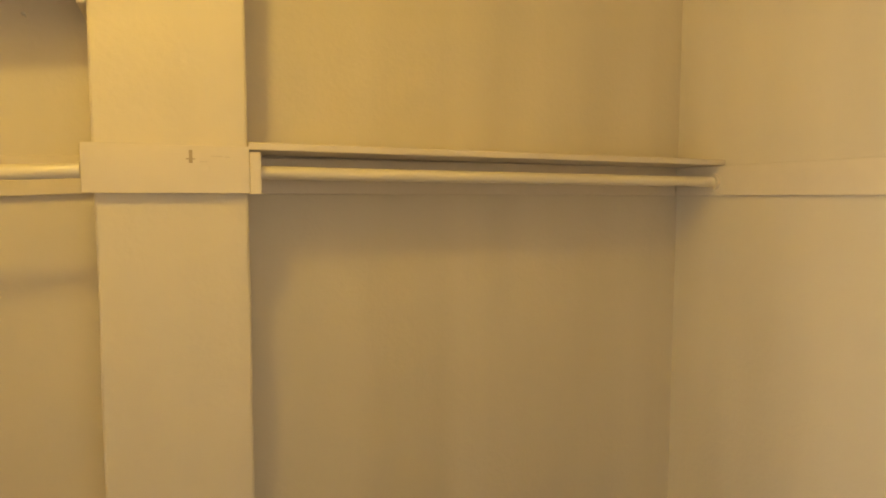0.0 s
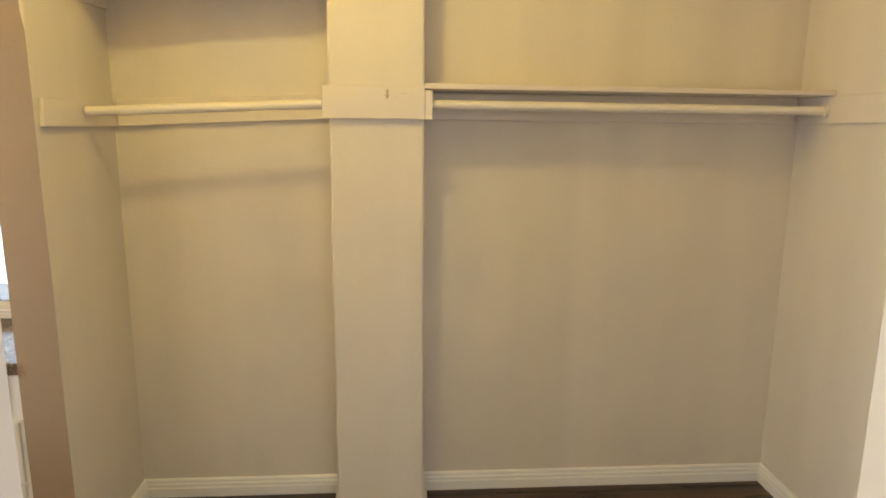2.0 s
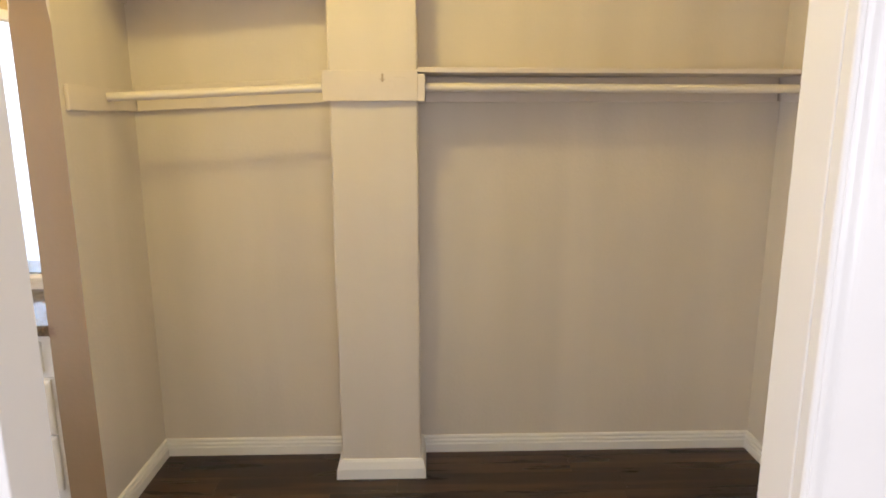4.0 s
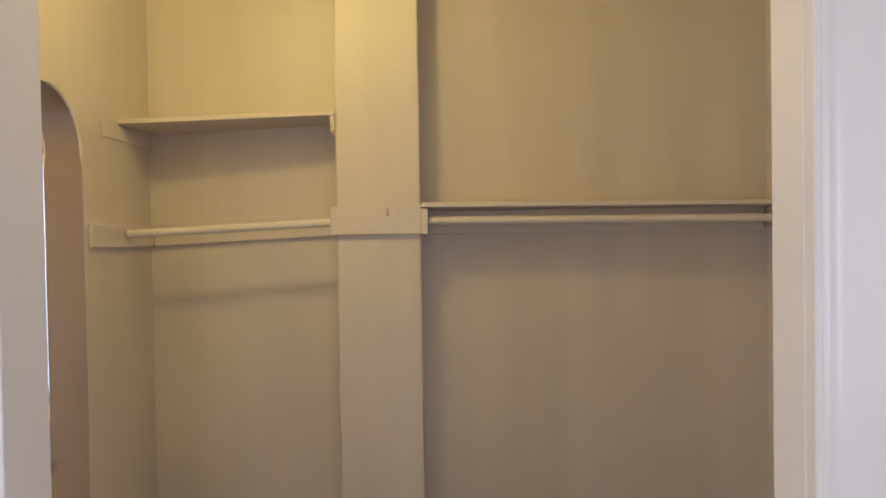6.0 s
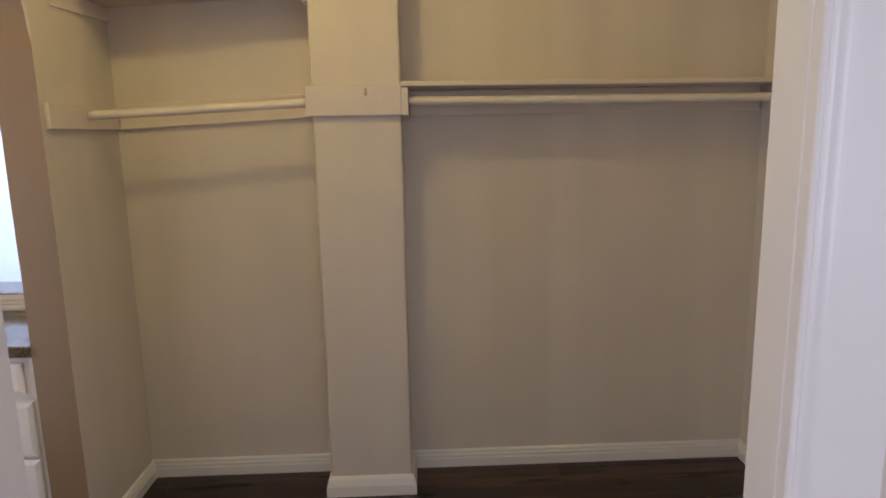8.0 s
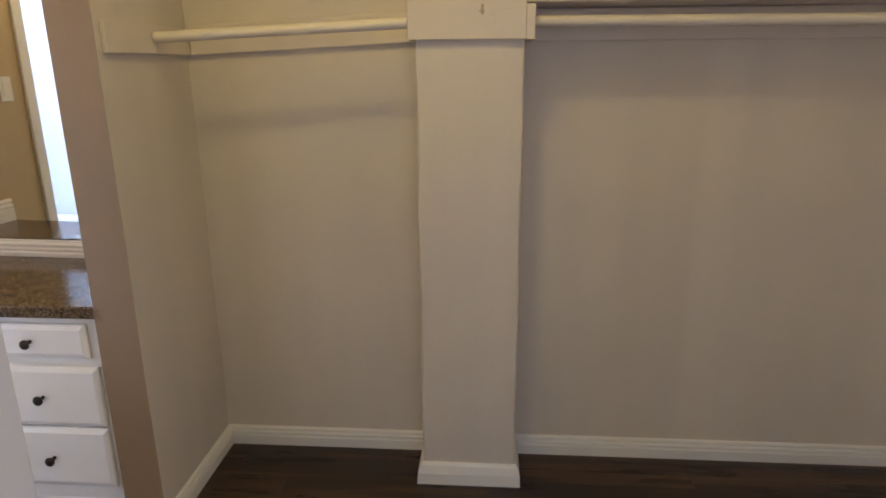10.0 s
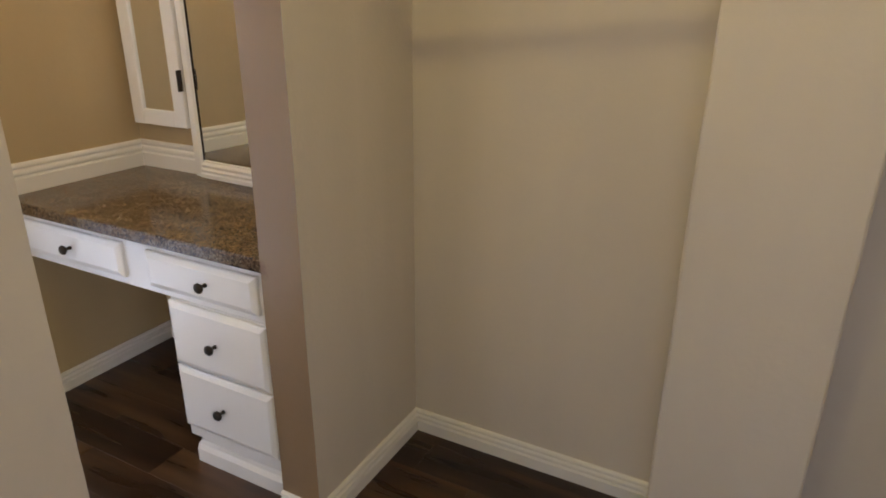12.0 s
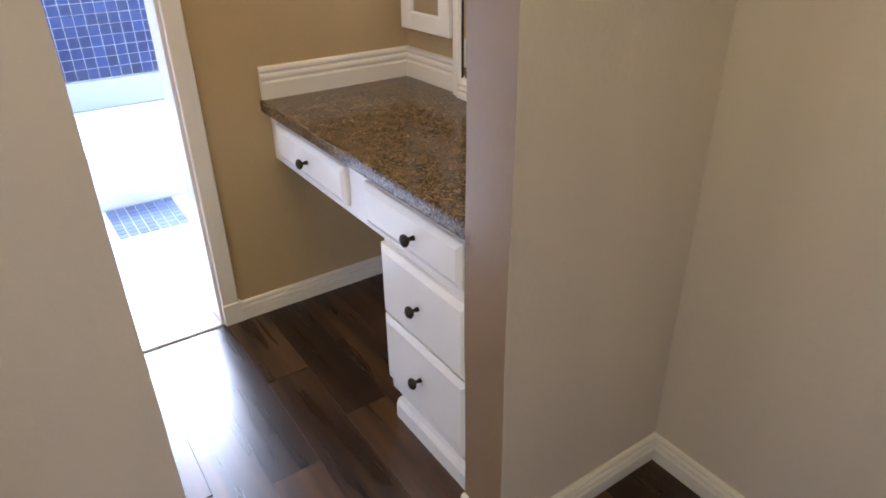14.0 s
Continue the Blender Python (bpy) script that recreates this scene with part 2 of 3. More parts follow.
NAIL = material("bare_steel_nail", (0.6, 0.58, 0.55), 0.3, 0.1, 30, 90, 0, metal=0.9)
SCRATCH = material("rubbed_cream_scratch", (0.56, 0.48, 0.40), 0.6, 0.15, 60, 300, 0.1)
SCUFF = material("worn_paint_scuff", (0.40, 0.31, 0.22), 0.7, 0.25, 60, 300, 0.2)


# ---- mesh helpers ----
def mesh_object(name, bm, mat, smooth=False):
    me = bpy.data.meshes.new(name)
    bmesh.ops.recalc_face_normals(bm, faces=bm.faces)
    bm.to_mesh(me)
    bm.free()
    me.materials.append(mat)
    if smooth:
        for p in me.polygons:
            p.use_smooth = True
    return new(name, me)


def part(name, bm, mat, parent, label="", smooth=False):
    ob = mesh_object(name, bm, mat, smooth)
    ob.parent = parent
    if label:
        ob["label"] = label
    return ob


def thing(name, label, category, group="", kind="", at=(0, 0, 0)):
    ob = new(name)
    ob.empty_display_size = 0.05
    ob.location = at
    return tagged(ob, label, category, group, kind)


def box(x0, x1, y0, y1, z0, z1, bevel=0.0, bm=None, seg=2):
    bm = bm or bmesh.new()
    vs = [bm.verts.new((x, y, z)) for x in (x0, x1) for y in (y0, y1) for z in (z0, z1)]
    fs = [bm.faces.new([vs[i] for i in q]) for q in ((0, 1, 3, 2), (4, 6, 7, 5), (0, 4, 5, 1), (2, 3, 7, 6), (0, 2, 6, 4), (1, 5, 7, 3))]
    if bevel:
        edges = list({e for f in fs for e in f.edges})
        bmesh.ops.bevel(bm, geom=edges, offset=bevel, segments=seg, affect="EDGES", profile=0.5)
    return bm


def skew_box(corners, z0, z1, bevel=0.0):
    """A board from four plan corners; z0, z1 are heights per corner."""
    bm = bmesh.new()
    lo = [bm.verts.new((x, y, a)) for (x, y), a in zip(corners, z0)]
    hi = [bm.verts.new((x, y, a)) for (x, y), a in zip(corners, z1)]
    bm.faces.new(lo)
    bm.faces.new(hi)
    for i in range(4):
        j = (i + 1) % 4
        bm.faces.new((lo[i], lo[j], hi[j], hi[i]))
    if bevel:
        bmesh.ops.bevel(bm, geom=list(bm.edges), offset=bevel, segments=2, affect="EDGES", profile=0.5)
    return bm


def sweep(path, profile, closed_ends=True):
    """Moulding along a plan path; profile of (depth, height); it lies to the left of the path's direction."""
    pts = [Vector((p[0], p[1], 0)) for p in path]
    z = path[0][2] if len(path[0]) > 2 else 0.0
    offs = []
    for i in range(len(pts)):
        ns = []
        for a, b in ((i - 1, i), (i, i + 1)):
            if a >= 0 and b < len(pts):
                d = (pts[b] - pts[a]).normalized()
                ns.append(Vector((-d.y, d.x, 0)))
        if len(ns) == 2:
            s = ns[0] + ns[1]
            offs.append(s / max(0.2, s.dot(ns[0])))
        else:
            offs.append(ns[0])
    bm = bmesh.new()
    rings = [[bm.verts.new(p + o * d + Vector((0, 0, h + z))) for d, h in profile] for p, o in zip(pts, offs)]
    k = len(profile)
    for r0, r1 in zip(rings, rings[1:]):
        for i in range(k):
            j = (i + 1) % k
            bm.faces.new((r0[i], r0[j], r1[j], r1[i]))
    bm.faces.new(rings[0])
    bm.faces.new(rings[-1])
    return bm


def base_profile(h, d):
    """Baseboard: flat foot, a cove and two beads at the top."""
    return [(0, 0), (d, 0), (d, h * 0.50), (d * 0.62, h * 0.555), (d * 0.60, h * 0.58), (d * 0.92, h * 0.63), (d * 0.94, h * 0.68), (d * 0.84, h * 0.74),
            (d * 0.46, h * 0.785), (d * 0.44, h * 0.81), (d * 0.70, h * 0.86), (d * 0.68, h * 0.91), (d * 0.55, h * 0.96), (d * 0.30, h), (0, h)]


def lathe(profile, steps=20, axis="Z"):
    bm = bmesh.new()
    rings = []
    for r, h in profile:
        ring = []
        for i in range(steps):
            a = 2 * math.pi * i / steps
            p = (r * math.cos(a), r * math.sin(a), h)
            if axis == "-Y":
                p = (p[0], -p[2], p[1])
            elif axis == "X":
                p = (p[2], p[0], p[1])
            ring.append(bm.verts.new(p))
        rings.append(ring)
    for r0, r1 in zip(rings, rings[1:]):
        for i in range(steps):
            j = (i + 1) % steps
            bm.faces.new((r0[i], r0[j], r1[j], r1[i]))
    bm.faces.new(rings[0])
    bm.faces.new(rings[-1])
    return bm


def rod_between(a, b, r, steps=20):
    a, b = Vector(a), Vector(b)
    d = b - a
    bm = lathe([(r, 0), (r, 0.002), (r, d.length - 0.002), (r, d.length)], steps)
    bmesh.ops.transform(bm, matrix=Matrix.Translation(a) @ d.to_track_quat("Z", "Y").to_matrix().to_4x4(), verts=bm.verts)
    return bm


def structure(name, bm, mat, label):
    return tagged(mesh_object(name, bm, mat), label, "structure", kind="structure")


# ---- the plan ----
XL, XR = -0.80, 1.864            # closet's left and right wall faces
XV = -0.932                      # far face of the arched wall
YF, YD = -1.64, -1.74            # front wall, closet side and bedroom side
JF, JN = -0.540, -1.14           # far and near jamb of the arch
XE, YV = -2.106, 0.060            # vanity alcove: end wall and mirror wall
H = 2.90
DL, DR = -0.306, 1.023            # bedroom opening
PX0, PX1, PY = 0.022, 0.355, -0.212

structure("wall_north", box(XL - 0.1, XR + 0.15, 0, 0.15, 0, H), SHEENED, "greige painted closet back wall")
structure("wall_east", box(XR, XR + 0.15, YD, 0, 0, H), PAINT, "greige painted closet side wall")


def plastered_pillar():
    """Rounded front corners that wander a little, as hand-plastered edges do."""
    bm = bmesh.new()
    r = 0.007
    rings = []
    for k in range(71):
        z = H * k / 70
        wob = [0.0028 * noise.noise((s * 7.3, 0.4, z * 2.2)) + 0.0012 * noise.noise((s * 3.1, 5.0, z * 9)) for s in (1, 2, 3)]
        x0, x1, y = PX0 + wob[0], PX1 + wob[1], PY + 0.5 * wob[2]
        ring = [(x0, 0), (x0, y + r), (x0 + r * 0.3, y + r * 0.3), (x0 + r, y), (x1 - r, y), (x1 - r * 0.3, y + r * 0.3), (x1, y + r), (x1, 0)]
        rings.append([bm.verts.new((a, b, z)) for a, b in ring])
    for a, b in zip(rings, rings[1:]):
        for i in range(7):
            bm.faces.new((a[i], a[i + 1], b[i + 1], b[i]))
    return bm


structure("pillar", plastered_pillar(), PAINT, "greige painted square chase pillar on the back wall")
structure("ceiling", box(XE - 0.12, XR + 0.15, YD, 0.2, H, H + 0.1), CEIL, "cream painted ceiling of closet and vanity")


def arch_side(yj, s, seed):
    """One jamb and quarter round, floor to crown, with the edge wandering as plaster does: (y, z, outer y, outer z)."""
    ztop, r, mid = 2.050, 0.20, (JF + JN) / 2
    edge = 0.0 if s > 0 else YD
    out = []
    for k in range(36):
        z = (ztop - r) * k / 35
        calm = min(1.0, (ztop - r - z) / 0.35)
        out.append((yj + calm * (0.003 * noise.noise((seed, 1.0, z * 2.4)) + 0.0010 * noise.noise((seed, 4.0, z * 11))), z, edge, z))
    for k in range(1, 25):
        a = math.pi / 2 * k / 24
        y, z = yj - s * r * (1 - math.cos(a)), ztop - r + r * math.sin(a)
        if k <= 12:
            out.append((y, z, edge, ztop - r + (H - ztop + r) * k / 12))
        else:
            out.append((y, z, edge + (mid + s * 0.03 - edge) * (k - 12) / 12, H))
    return out


def wall_with_arch(x0, x1):
    bm = bmesh.new()
    line = arch_side(JF, 1, 2.0) + arch_side(JN, -1, 9.0)[::-1]
    a0, a1 = [[bm.verts.new((x, p[0], p[1])) for p in line] for x in (x0, x1)]
    o0, o1 = [[bm.verts.new((x, p[2], p[3])) for p in line] for x in (x0, x1)]
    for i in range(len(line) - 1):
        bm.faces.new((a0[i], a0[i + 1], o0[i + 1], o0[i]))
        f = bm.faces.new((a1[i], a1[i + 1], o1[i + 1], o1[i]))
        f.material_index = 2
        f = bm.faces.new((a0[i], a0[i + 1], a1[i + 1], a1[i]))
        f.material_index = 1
        bm.faces.new((o0[i], o0[i + 1], o1[i + 1], o1[i]))
    edges = [bm.edges.get((a0[i], a0[i + 1])) for i in range(len(line) - 1)] + [bm.edges.get((a1[i], a1[i + 1])) for i in range(len(line) - 1)]
    bmesh.ops.bevel(bm, geom=edges, offset=0.008, segments=3, affect="EDGES", profile=0.5, material=0)
    return bm


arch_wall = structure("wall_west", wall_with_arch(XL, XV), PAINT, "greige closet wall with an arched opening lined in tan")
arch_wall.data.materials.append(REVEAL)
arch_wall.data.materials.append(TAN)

# front wall of the closet, with the opening to the bedroom
OT = 2.32
structure("wall_south_1", box(XE - 0.12, DL, YD, YF, 0, H), PAINT, "greige wall between closet and bedroom")
structure("wall_south_2", box(DR, XR, YD, YF, 0, H), PAINT, "greige wall between closet and bedroom")
structure("wall_south_3", box(DL, DR, YD, YF, OT, H), PAINT, "greige wall above the bedroom opening")


def casing_board(x, side, width, z0, z1):
    """Upright casing: a thin quirk, a rounded nose beside the opening, a hollow, then the flat."""
    nose = [(0, 0), (0, 0.023), (0.0012, 0.0255), (0.004, 0.0272), (0.0085, 0.0278), (0.0100, 0.0266), (0.0115, 0.0278), (0.017, 0.0276),
            (0.023, 0.0262), (0.029, 0.0238), (0.035, 0.0212), (0.041, 0.0192), (0.048, 0.0180), (0.056, 0.0176), (width - 0.003, 0.0176), (width, 0.0150), (width, 0)]
    bm = bmesh.new()
    lo, hi = [[bm.verts.new((x + side * u, YD - d, z)) for u, d in nose] for z in (z0, z1)]
    for i in range(len(nose)):
        j = (i + 1) % len(nose)
        bm.faces.new((lo[i], lo[j], hi[j], hi[i]))
    bm.faces.new(lo)
    bm.faces.new(hi)
    return bm


def opening_trim():
    door = tagged(new("door_1"), "white painted cased opening between bedroom and closet", "door frame", kind="structure")
    t = 0.018
    part("jamb", box(DL - 0.001, DL + t, YD - 0.024, YF + 0.002, 0, OT, 0.003), CASE, door)
    part("jamb", box(DR - t, DR + 0.001, YD + 0.001, YF + 0.002, 0, OT, 0.003), CASE, door)
    part("head_jamb", box(DL + t, DR - t, YD - 0.002, YF + 0.002, OT - t, OT + 0.001, 0.002), CASE, door)
    part("casing", casing_board(DL - 0.003, -1, 0.15, 0, OT + 0.13), CASE, door)
    part("casing", casing_board(DR - t + 0.002, 1, 0.17, 0, OT + 0.13), CASE, door)
    part("head_casing", box(DL - 0.002, DR - t + 0.001, YD - 0.020, YD, OT + 0.002, OT + 0.13, 0.004), CASE, door)
    return door


opening_trim()

# vanity alcove and hall
structure("wall_vanity_north", box(XE - 0.12, XV, YV, YV + 0.12, 0, H), TAN, "tan painted wall behind the mirror and cabinet")
BD0, BD1, BDT = -1.48, -0.760, 2.05
structure("wall_vanity_west_1", box(XE - 0.12, XE, BD1, YV, 0, H), TAN, "tan painted end wall beside the vanity")
structure("wall_vanity_west_2", box(XE - 0.12, XE, YF, BD0, 0, H), TAN, "tan painted end wall of the hall")
structure("wall_vanity_west_3", box(XE - 0.12, XE, BD0, BD1, BDT, H), TAN, "tan painted wall above the bathroom door")


def bath_door_frame():
    door = tagged(new("door_2"), "white painted bathroom door frame standing open", "door frame", kind="structure")
    for a, b in ((BD1 - 0.016, BD1 + 0.001), (BD0 - 0.001, BD0 + 0.016)):
        part("jamb", box(XE - 0.125, XE + 0.004, a, b, 0, BDT, 0.002), TRIM, door)
    part("head_jamb", box(XE - 0.125, XE + 0.004, BD0 + 0.016, BD1 - 0.016, BDT - 0.016, BDT + 0.001, 0.002), TRIM, door)
    for a, b in ((BD1 - 0.004, BD1 + 0.056), (BD0 - 0.056, BD0 + 0.004)):
        part("casing", box(XE, XE + 0.018, a, b, 0, BDT + 0.05, 0.005), TRIM, door)
    part("head_casing", box(XE, XE + 0.017, BD0 + 0.004, BD1 - 0.004, BDT - 0.004, BDT + 0.05, 0.005), TRIM, door)
    part("plinth_block", box(XE + 0.0005, XE + 0.024, BD1 - 0.006, BD1 + 0.064, 0, 0.085, 0.004), TRIM, door)
    part("threshold", box(XE - 0.118, XE + 0.012, BD0 + 0.016, BD1 - 0.016, -0.004, 0.010, 0.005), MARBLE, door, "pale marble threshold with worn edge")
    return door


bath_door_frame()

# bathroom beyond
BX0, BY0, BY1 = -4.35, -2.6, 0.6
structure("bathroom_wall_south", box(BX0 - 0.1, XE - 0.12, BY0 - 0.1, BY0, 0, H), BATHWALL, "blue-grey bathroom wall, darkened to cut bounce light")
structure("bathroom_wall_north", box(BX0 - 0.1, XE - 0.12, BY1, BY1 + 0.1, 0, H), BATHWALL, "blue-grey bathroom wall, darkened to cut bounce light")
structure("bathroom_wall_west", box(BX0 - 0.1, BX0, BY0, BY1, 0, 1.36), GROUT, "bathroom wall under blue tiles")
structure("bathroom_wall_west_1", box(BX0 - 0.1, BX0, BY0, -1.02, 1.36, H), TUB, "white bathroom wall beside the window")
structure("bathroom_wall_west_2", box(BX0 - 0.1, BX0, 0.52, BY1, 1.36, H), TUB, "white bathroom wall beside the window")
structure("bathroom_wall_west_3", box(BX0 - 0.1, BX0, -1.02, 0.52, 2.40, H), TUB, "white bathroom wall above the window")
structure("bathroom_wall_east_1", box(XE - 0.16, XE - 0.121, BY0, BD0, 0, H), BATHWALL, "blue-grey bathroom wall beside the door, darkened to cut bounce light")
structure("bathroom_wall_east_2", box(XE - 0.16, XE - 0.121, BD1, BY1, 0, H), BATHWALL, "blue-grey bathroom wall beside the door, darkened to cut bounce light")
structure("bathroom_wall_east_3", box(XE - 0.16, XE - 0.121, BD0, BD1, BDT, H), BATHWALL, "blue-grey bathroom wall above the door, darkened to cut bounce light")
structure("bathroom_ceiling", box(BX0 - 0.1, XE - 0.12, BY0 - 0.1, BY1 + 0.1, H, H + 0.1), TUB, "white bathroom ceiling")
structure("bathroom_floor", box(BX0 - 0.1, XE - 0.12, BY0 - 0.1, BY1 + 0.1, -0.1, 0.0), GROUT, "white tiled bathroom floor")

# unseen bedroom behind the camera, assumed, to enclose the lamps
RX0, RX1, RY = -2.0, 3.2, -5.4
structure("bedroom_wall_west_1", box(RX0 - 0.1, RX0, RY, -4.4, 0, H), BEDWALL, "unseen pale bedroom wall beside a lamp opening")
structure("bedroom_wall_west_2", box(RX0 - 0.1, RX0, -2.8, YD, 0, H), BEDWALL, "unseen pale bedroom wall beside a lamp opening")
structure("bedroom_wall_west_3", box(RX0 - 0.1, RX0, -4.4, -2.8, 0, 0.7), BEDWALL, "unseen pale bedroom wall under a lamp opening")
structure("bedroom_wall_west_4", box(RX0 - 0.1, RX0, -4.4, -2.8, 2.2, H), BEDWALL, "unseen pale bedroom wall above a lamp opening")
# East wall with an opening made for the added fill.
structure("bedroom_wall_east_1", box(RX1, RX1 + 0.1, RY, -4.2, 0, H), BEDWALL, "unseen pale bedroom wall beside a lamp opening")
structure("bedroom_wall_east_2", box(RX1, RX1 + 0.1, -2.8, YD, 0, H), BEDWALL, "unseen pale bedroom wall beside a lamp opening")
structure("bedroom_wall_east_3", box(RX1, RX1 + 0.1, -4.2, -2.8, 0, 0.7), BEDWALL, "unseen pale bedroom wall under a lamp opening")
structure("bedroom_wall_east_4", box(RX1, RX1 + 0.1, -4.2, -2.8, 2.2, H), BEDWALL, "unseen pale bedroom wall above a lamp opening")
structure("bedroom_wall_north_2", box(XR + 0.15, RX1, YD, YD + 0.1, 0, H), BEDWALL, "pale bedroom wall")
structure("bedroom_wall_south_1", box(RX0, -0.1, RY - 0.1, RY, 0, H), BEDWALL, "unseen pale bedroom wall beside a lamp opening")
structure("bedroom_wall_south_2", box(1.9, RX1, RY - 0.1, RY, 0, H), BEDWALL, "unseen pale bedroom wall beside a lamp opening")
structure("bedroom_wall_south_3", box(-0.1, 1.9, RY - 0.1, RY, 0, 0.7), BEDWALL, "unseen pale bedroom wall under a lamp opening")
structure("bedroom_wall_south_4", box(-0.1, 1.9, RY - 0.1, RY, 2.2, H), BEDWALL, "unseen pale bedroom wall above a lamp opening")
structure("bedroom_ceiling", box(RX0 - 0.1, RX1 + 0.1, RY - 0.1, YD, H, H + 0.1), CEIL, "white bedroom ceiling")
structure("bedroom_floor", box(RX0 - 0.1, RX1 + 0.1, RY - 0.1, YD, -0.1, 0.0), CARPET, "beige carpet of the bedroom")

# baseboards
BB = base_profile(0.080, 0.017)
structure("baseboard_1", sweep([(PX0, 0), (XL, 0), (XL, JF), (XV, JF)], BB), TRIM, "white moulded baseboard round the closet corner")
structure("baseboard_2", sweep([(XR, YF), (XR, 0), (PX1, 0)], BB), TRIM, "white moulded baseboard of the closet")
structure("baseboard_3", sweep([(PX1, 0), (PX1, PY), (PX0, PY), (PX0, 0)], [(0, 0), (0.022, 0), (0.020, 0.045), (0.012, 0.075), (0.006, 0.085), (0, 0.085)]), TRIM, "white baseboard boxed round the pillar foot")
structure("baseboard_4", sweep([(XV, YV), (XE, YV), (XE, BD1 + 0.064)], base_profile(0.074, 0.020)), TRIM, "white moulded baseboard of the vanity alcove")
structure("baseboard_5", sweep([(XV, JN), (XL, JN), (XL, YF), (DL, YF)], BB), TRIM, "white moulded baseboard of the closet")


# ---- closet fittings ----
def closet_shelf():
    ob = mesh_object("closet_shelf", skew_box([(PX1 + 0.001, -0.216), (XR - 0.001, -0.220), (XR - 0.001, -0.001), (PX1 + 0.001, -0.001)], [1.667, 1.660, 1.660, 1.667], [1.686, 1.678, 1.678, 1.686], 0.003), SHELF)
    return tagged(ob, "long cream painted closet shelf on wall cleats", "shelf", "closet shelves")


def upper_shelf():
    zs = [2.000, 2.036, 2.036, 2.000]
    ob = mesh_object("closet_shelf", skew_box([(XL + 0.001, -0.278), (PX0 - 0.001, -0.222), (PX0 - 0.001, -0.001), (XL + 0.001, -0.001)], zs, [z + 0.018 for z in zs], 0.003), SHELF)
    return tagged(ob, "short cream painted upper shelf, sagging to one side", "shelf", "closet shelves")


closet_shelf()
upper_shelf()


def cleat(bm, label):
    ob = mesh_object("shelf_cleat", bm, SHELF)
    return tagged(ob, label, "shelf cleat", "painted shelf cleats")


front_cleat = cleat(box(0.0, 0.357, PY - 0.021, PY - 0.001, 1.562, 1.674, 0.0015), "scuffed cream cleat board across the pillar front")
cleat(box(PX1 + 0.0025, 0.384, PY - 0.0208, -0.022, 1.560, 1.661, 0.0012), "cream cleat board on the pillar side")
cleat(box(0.0, PX0 - 0.001, PY - 0.001, -0.022, 1.562, 1.668, 0.003), "cream cleat board on the pillar side")
cleat(box(PX1 + 0.03, XR - 0.022, -0.020, -0.001, 1.561, 1.661, 0.003), "long cream cleat board under the shelf")
cleat(box(XR - 0.014, XR - 0.001, YF + 0.02, -0.001, 1.561, 1.659, 0.003), "cream cleat board along the closet side wall")
cleat(skew_box([(XL + 0.020, -0.019), (PX0 - 0.023, -0.019), (PX0 - 0.023, -0.001), (XL + 0.020, -0.001)], [1.527, 1.562, 1.562, 1.527], [1.625, 1.660, 1.660, 1.625], 0.003), "cream cleat board behind the short hanging rod")
cleat(box(XL + 0.001, XL + 0.015, -0.515, -0.001, 1.527, 1.612, 0.003), "cream cleat board beside the arched opening")
cleat(skew_box([(XL + 0.0005, -0.412), (XL + 0.003, -0.412), (XL + 0.011, -0.001), (XL + 0.0005, -0.001)], [1.935, 1.935, 1.944, 1.944], [1.990, 1.990, 1.998, 1.998]), "small cream cleat under the upper shelf")
cleat(box(0.004, PX0 - 0.001, PY - 0.012, -0.019, 1.972, 2.033, 0.003), "small cream cleat under the upper shelf")
part("scuff", box(0.222, 0.230, PY - 0.0225, PY - 0.0205, 1.632, 1.662, 0.0008), SCUFF, front_cleat, "dark scuffed gouge in the paint")
part("scuff", box(0.216, 0.236, PY - 0.0222, PY - 0.0205, 1.640, 1.643, 0.0006), SCUFF, front_cleat, "dark scuffed gouge in the paint")
for x0, x1, z in ((0.246, 0.262, 1.6345), (0.270, 0.296, 1.6480), (0.300, 0.313, 1.6465)):
    part("scuff", box(x0, x1, PY - 0.0218, PY - 0.0205, z, z + 0.0018, 0.0005), SCRATCH, front_cleat, "fine scratch in the paint")
part("plug", lathe([(0.011, 0), (0.011, 0.0015), (0.009, 0.002)], 18, "-Y"), SHELF, front_cleat).location = (0.256, PY - 0.0205, 1.622)


def hanging_rod(a, b, label, socket):
    rod = thing("hanging_rod", label, "clothes rod", "closet hanging rods")
    part("rod", rod_between(a, b, 0.0165, 24), ROD, rod, "", True)
    if socket:
        d = (Vector(b) - Vector(a)).normalized()
        part("socket", rod_between(Vector(b) - d * 0.014, b, 0.027, 24), SHELF, rod, "painted round rod socket", False)
    return rod


hanging_rod((0.385, -0.185, 1.614), (XR - 0.015, -0.190, 1.606), "long cream painted clothes rod below the shelf", True)
hanging_rod((XL + 0.020, -0.255, 1.577), (-0.001, -0.225, 1.611), "short cream painted clothes rod, slightly tilted", False)
nail = mesh_object("nail", lathe([(0.0022, -0.001), (0.0022, 0.021), (0.0046, 0.0215), (0.0046, 0.0235), (0.003, 0.0245)], 12, "-Y"), NAIL)
nail.location = (-0.130, 0, 1.985)
tagged(nail, "small bare steel nail driven into painted wall", "nail")


# ---- vanity ----
CT = 0.785
VF = -0.486
VX0, VX1 = XE + 0.002, XV - 0.005
worktop = mesh_object("vanity_worktop", box(VX0, VX1, -0.516, YV - 0.002, CT - 0.040, CT, 0.007, seg=3), GRANITE)
tagged(worktop, "polished speckled brown granite vanity worktop", "countertop")


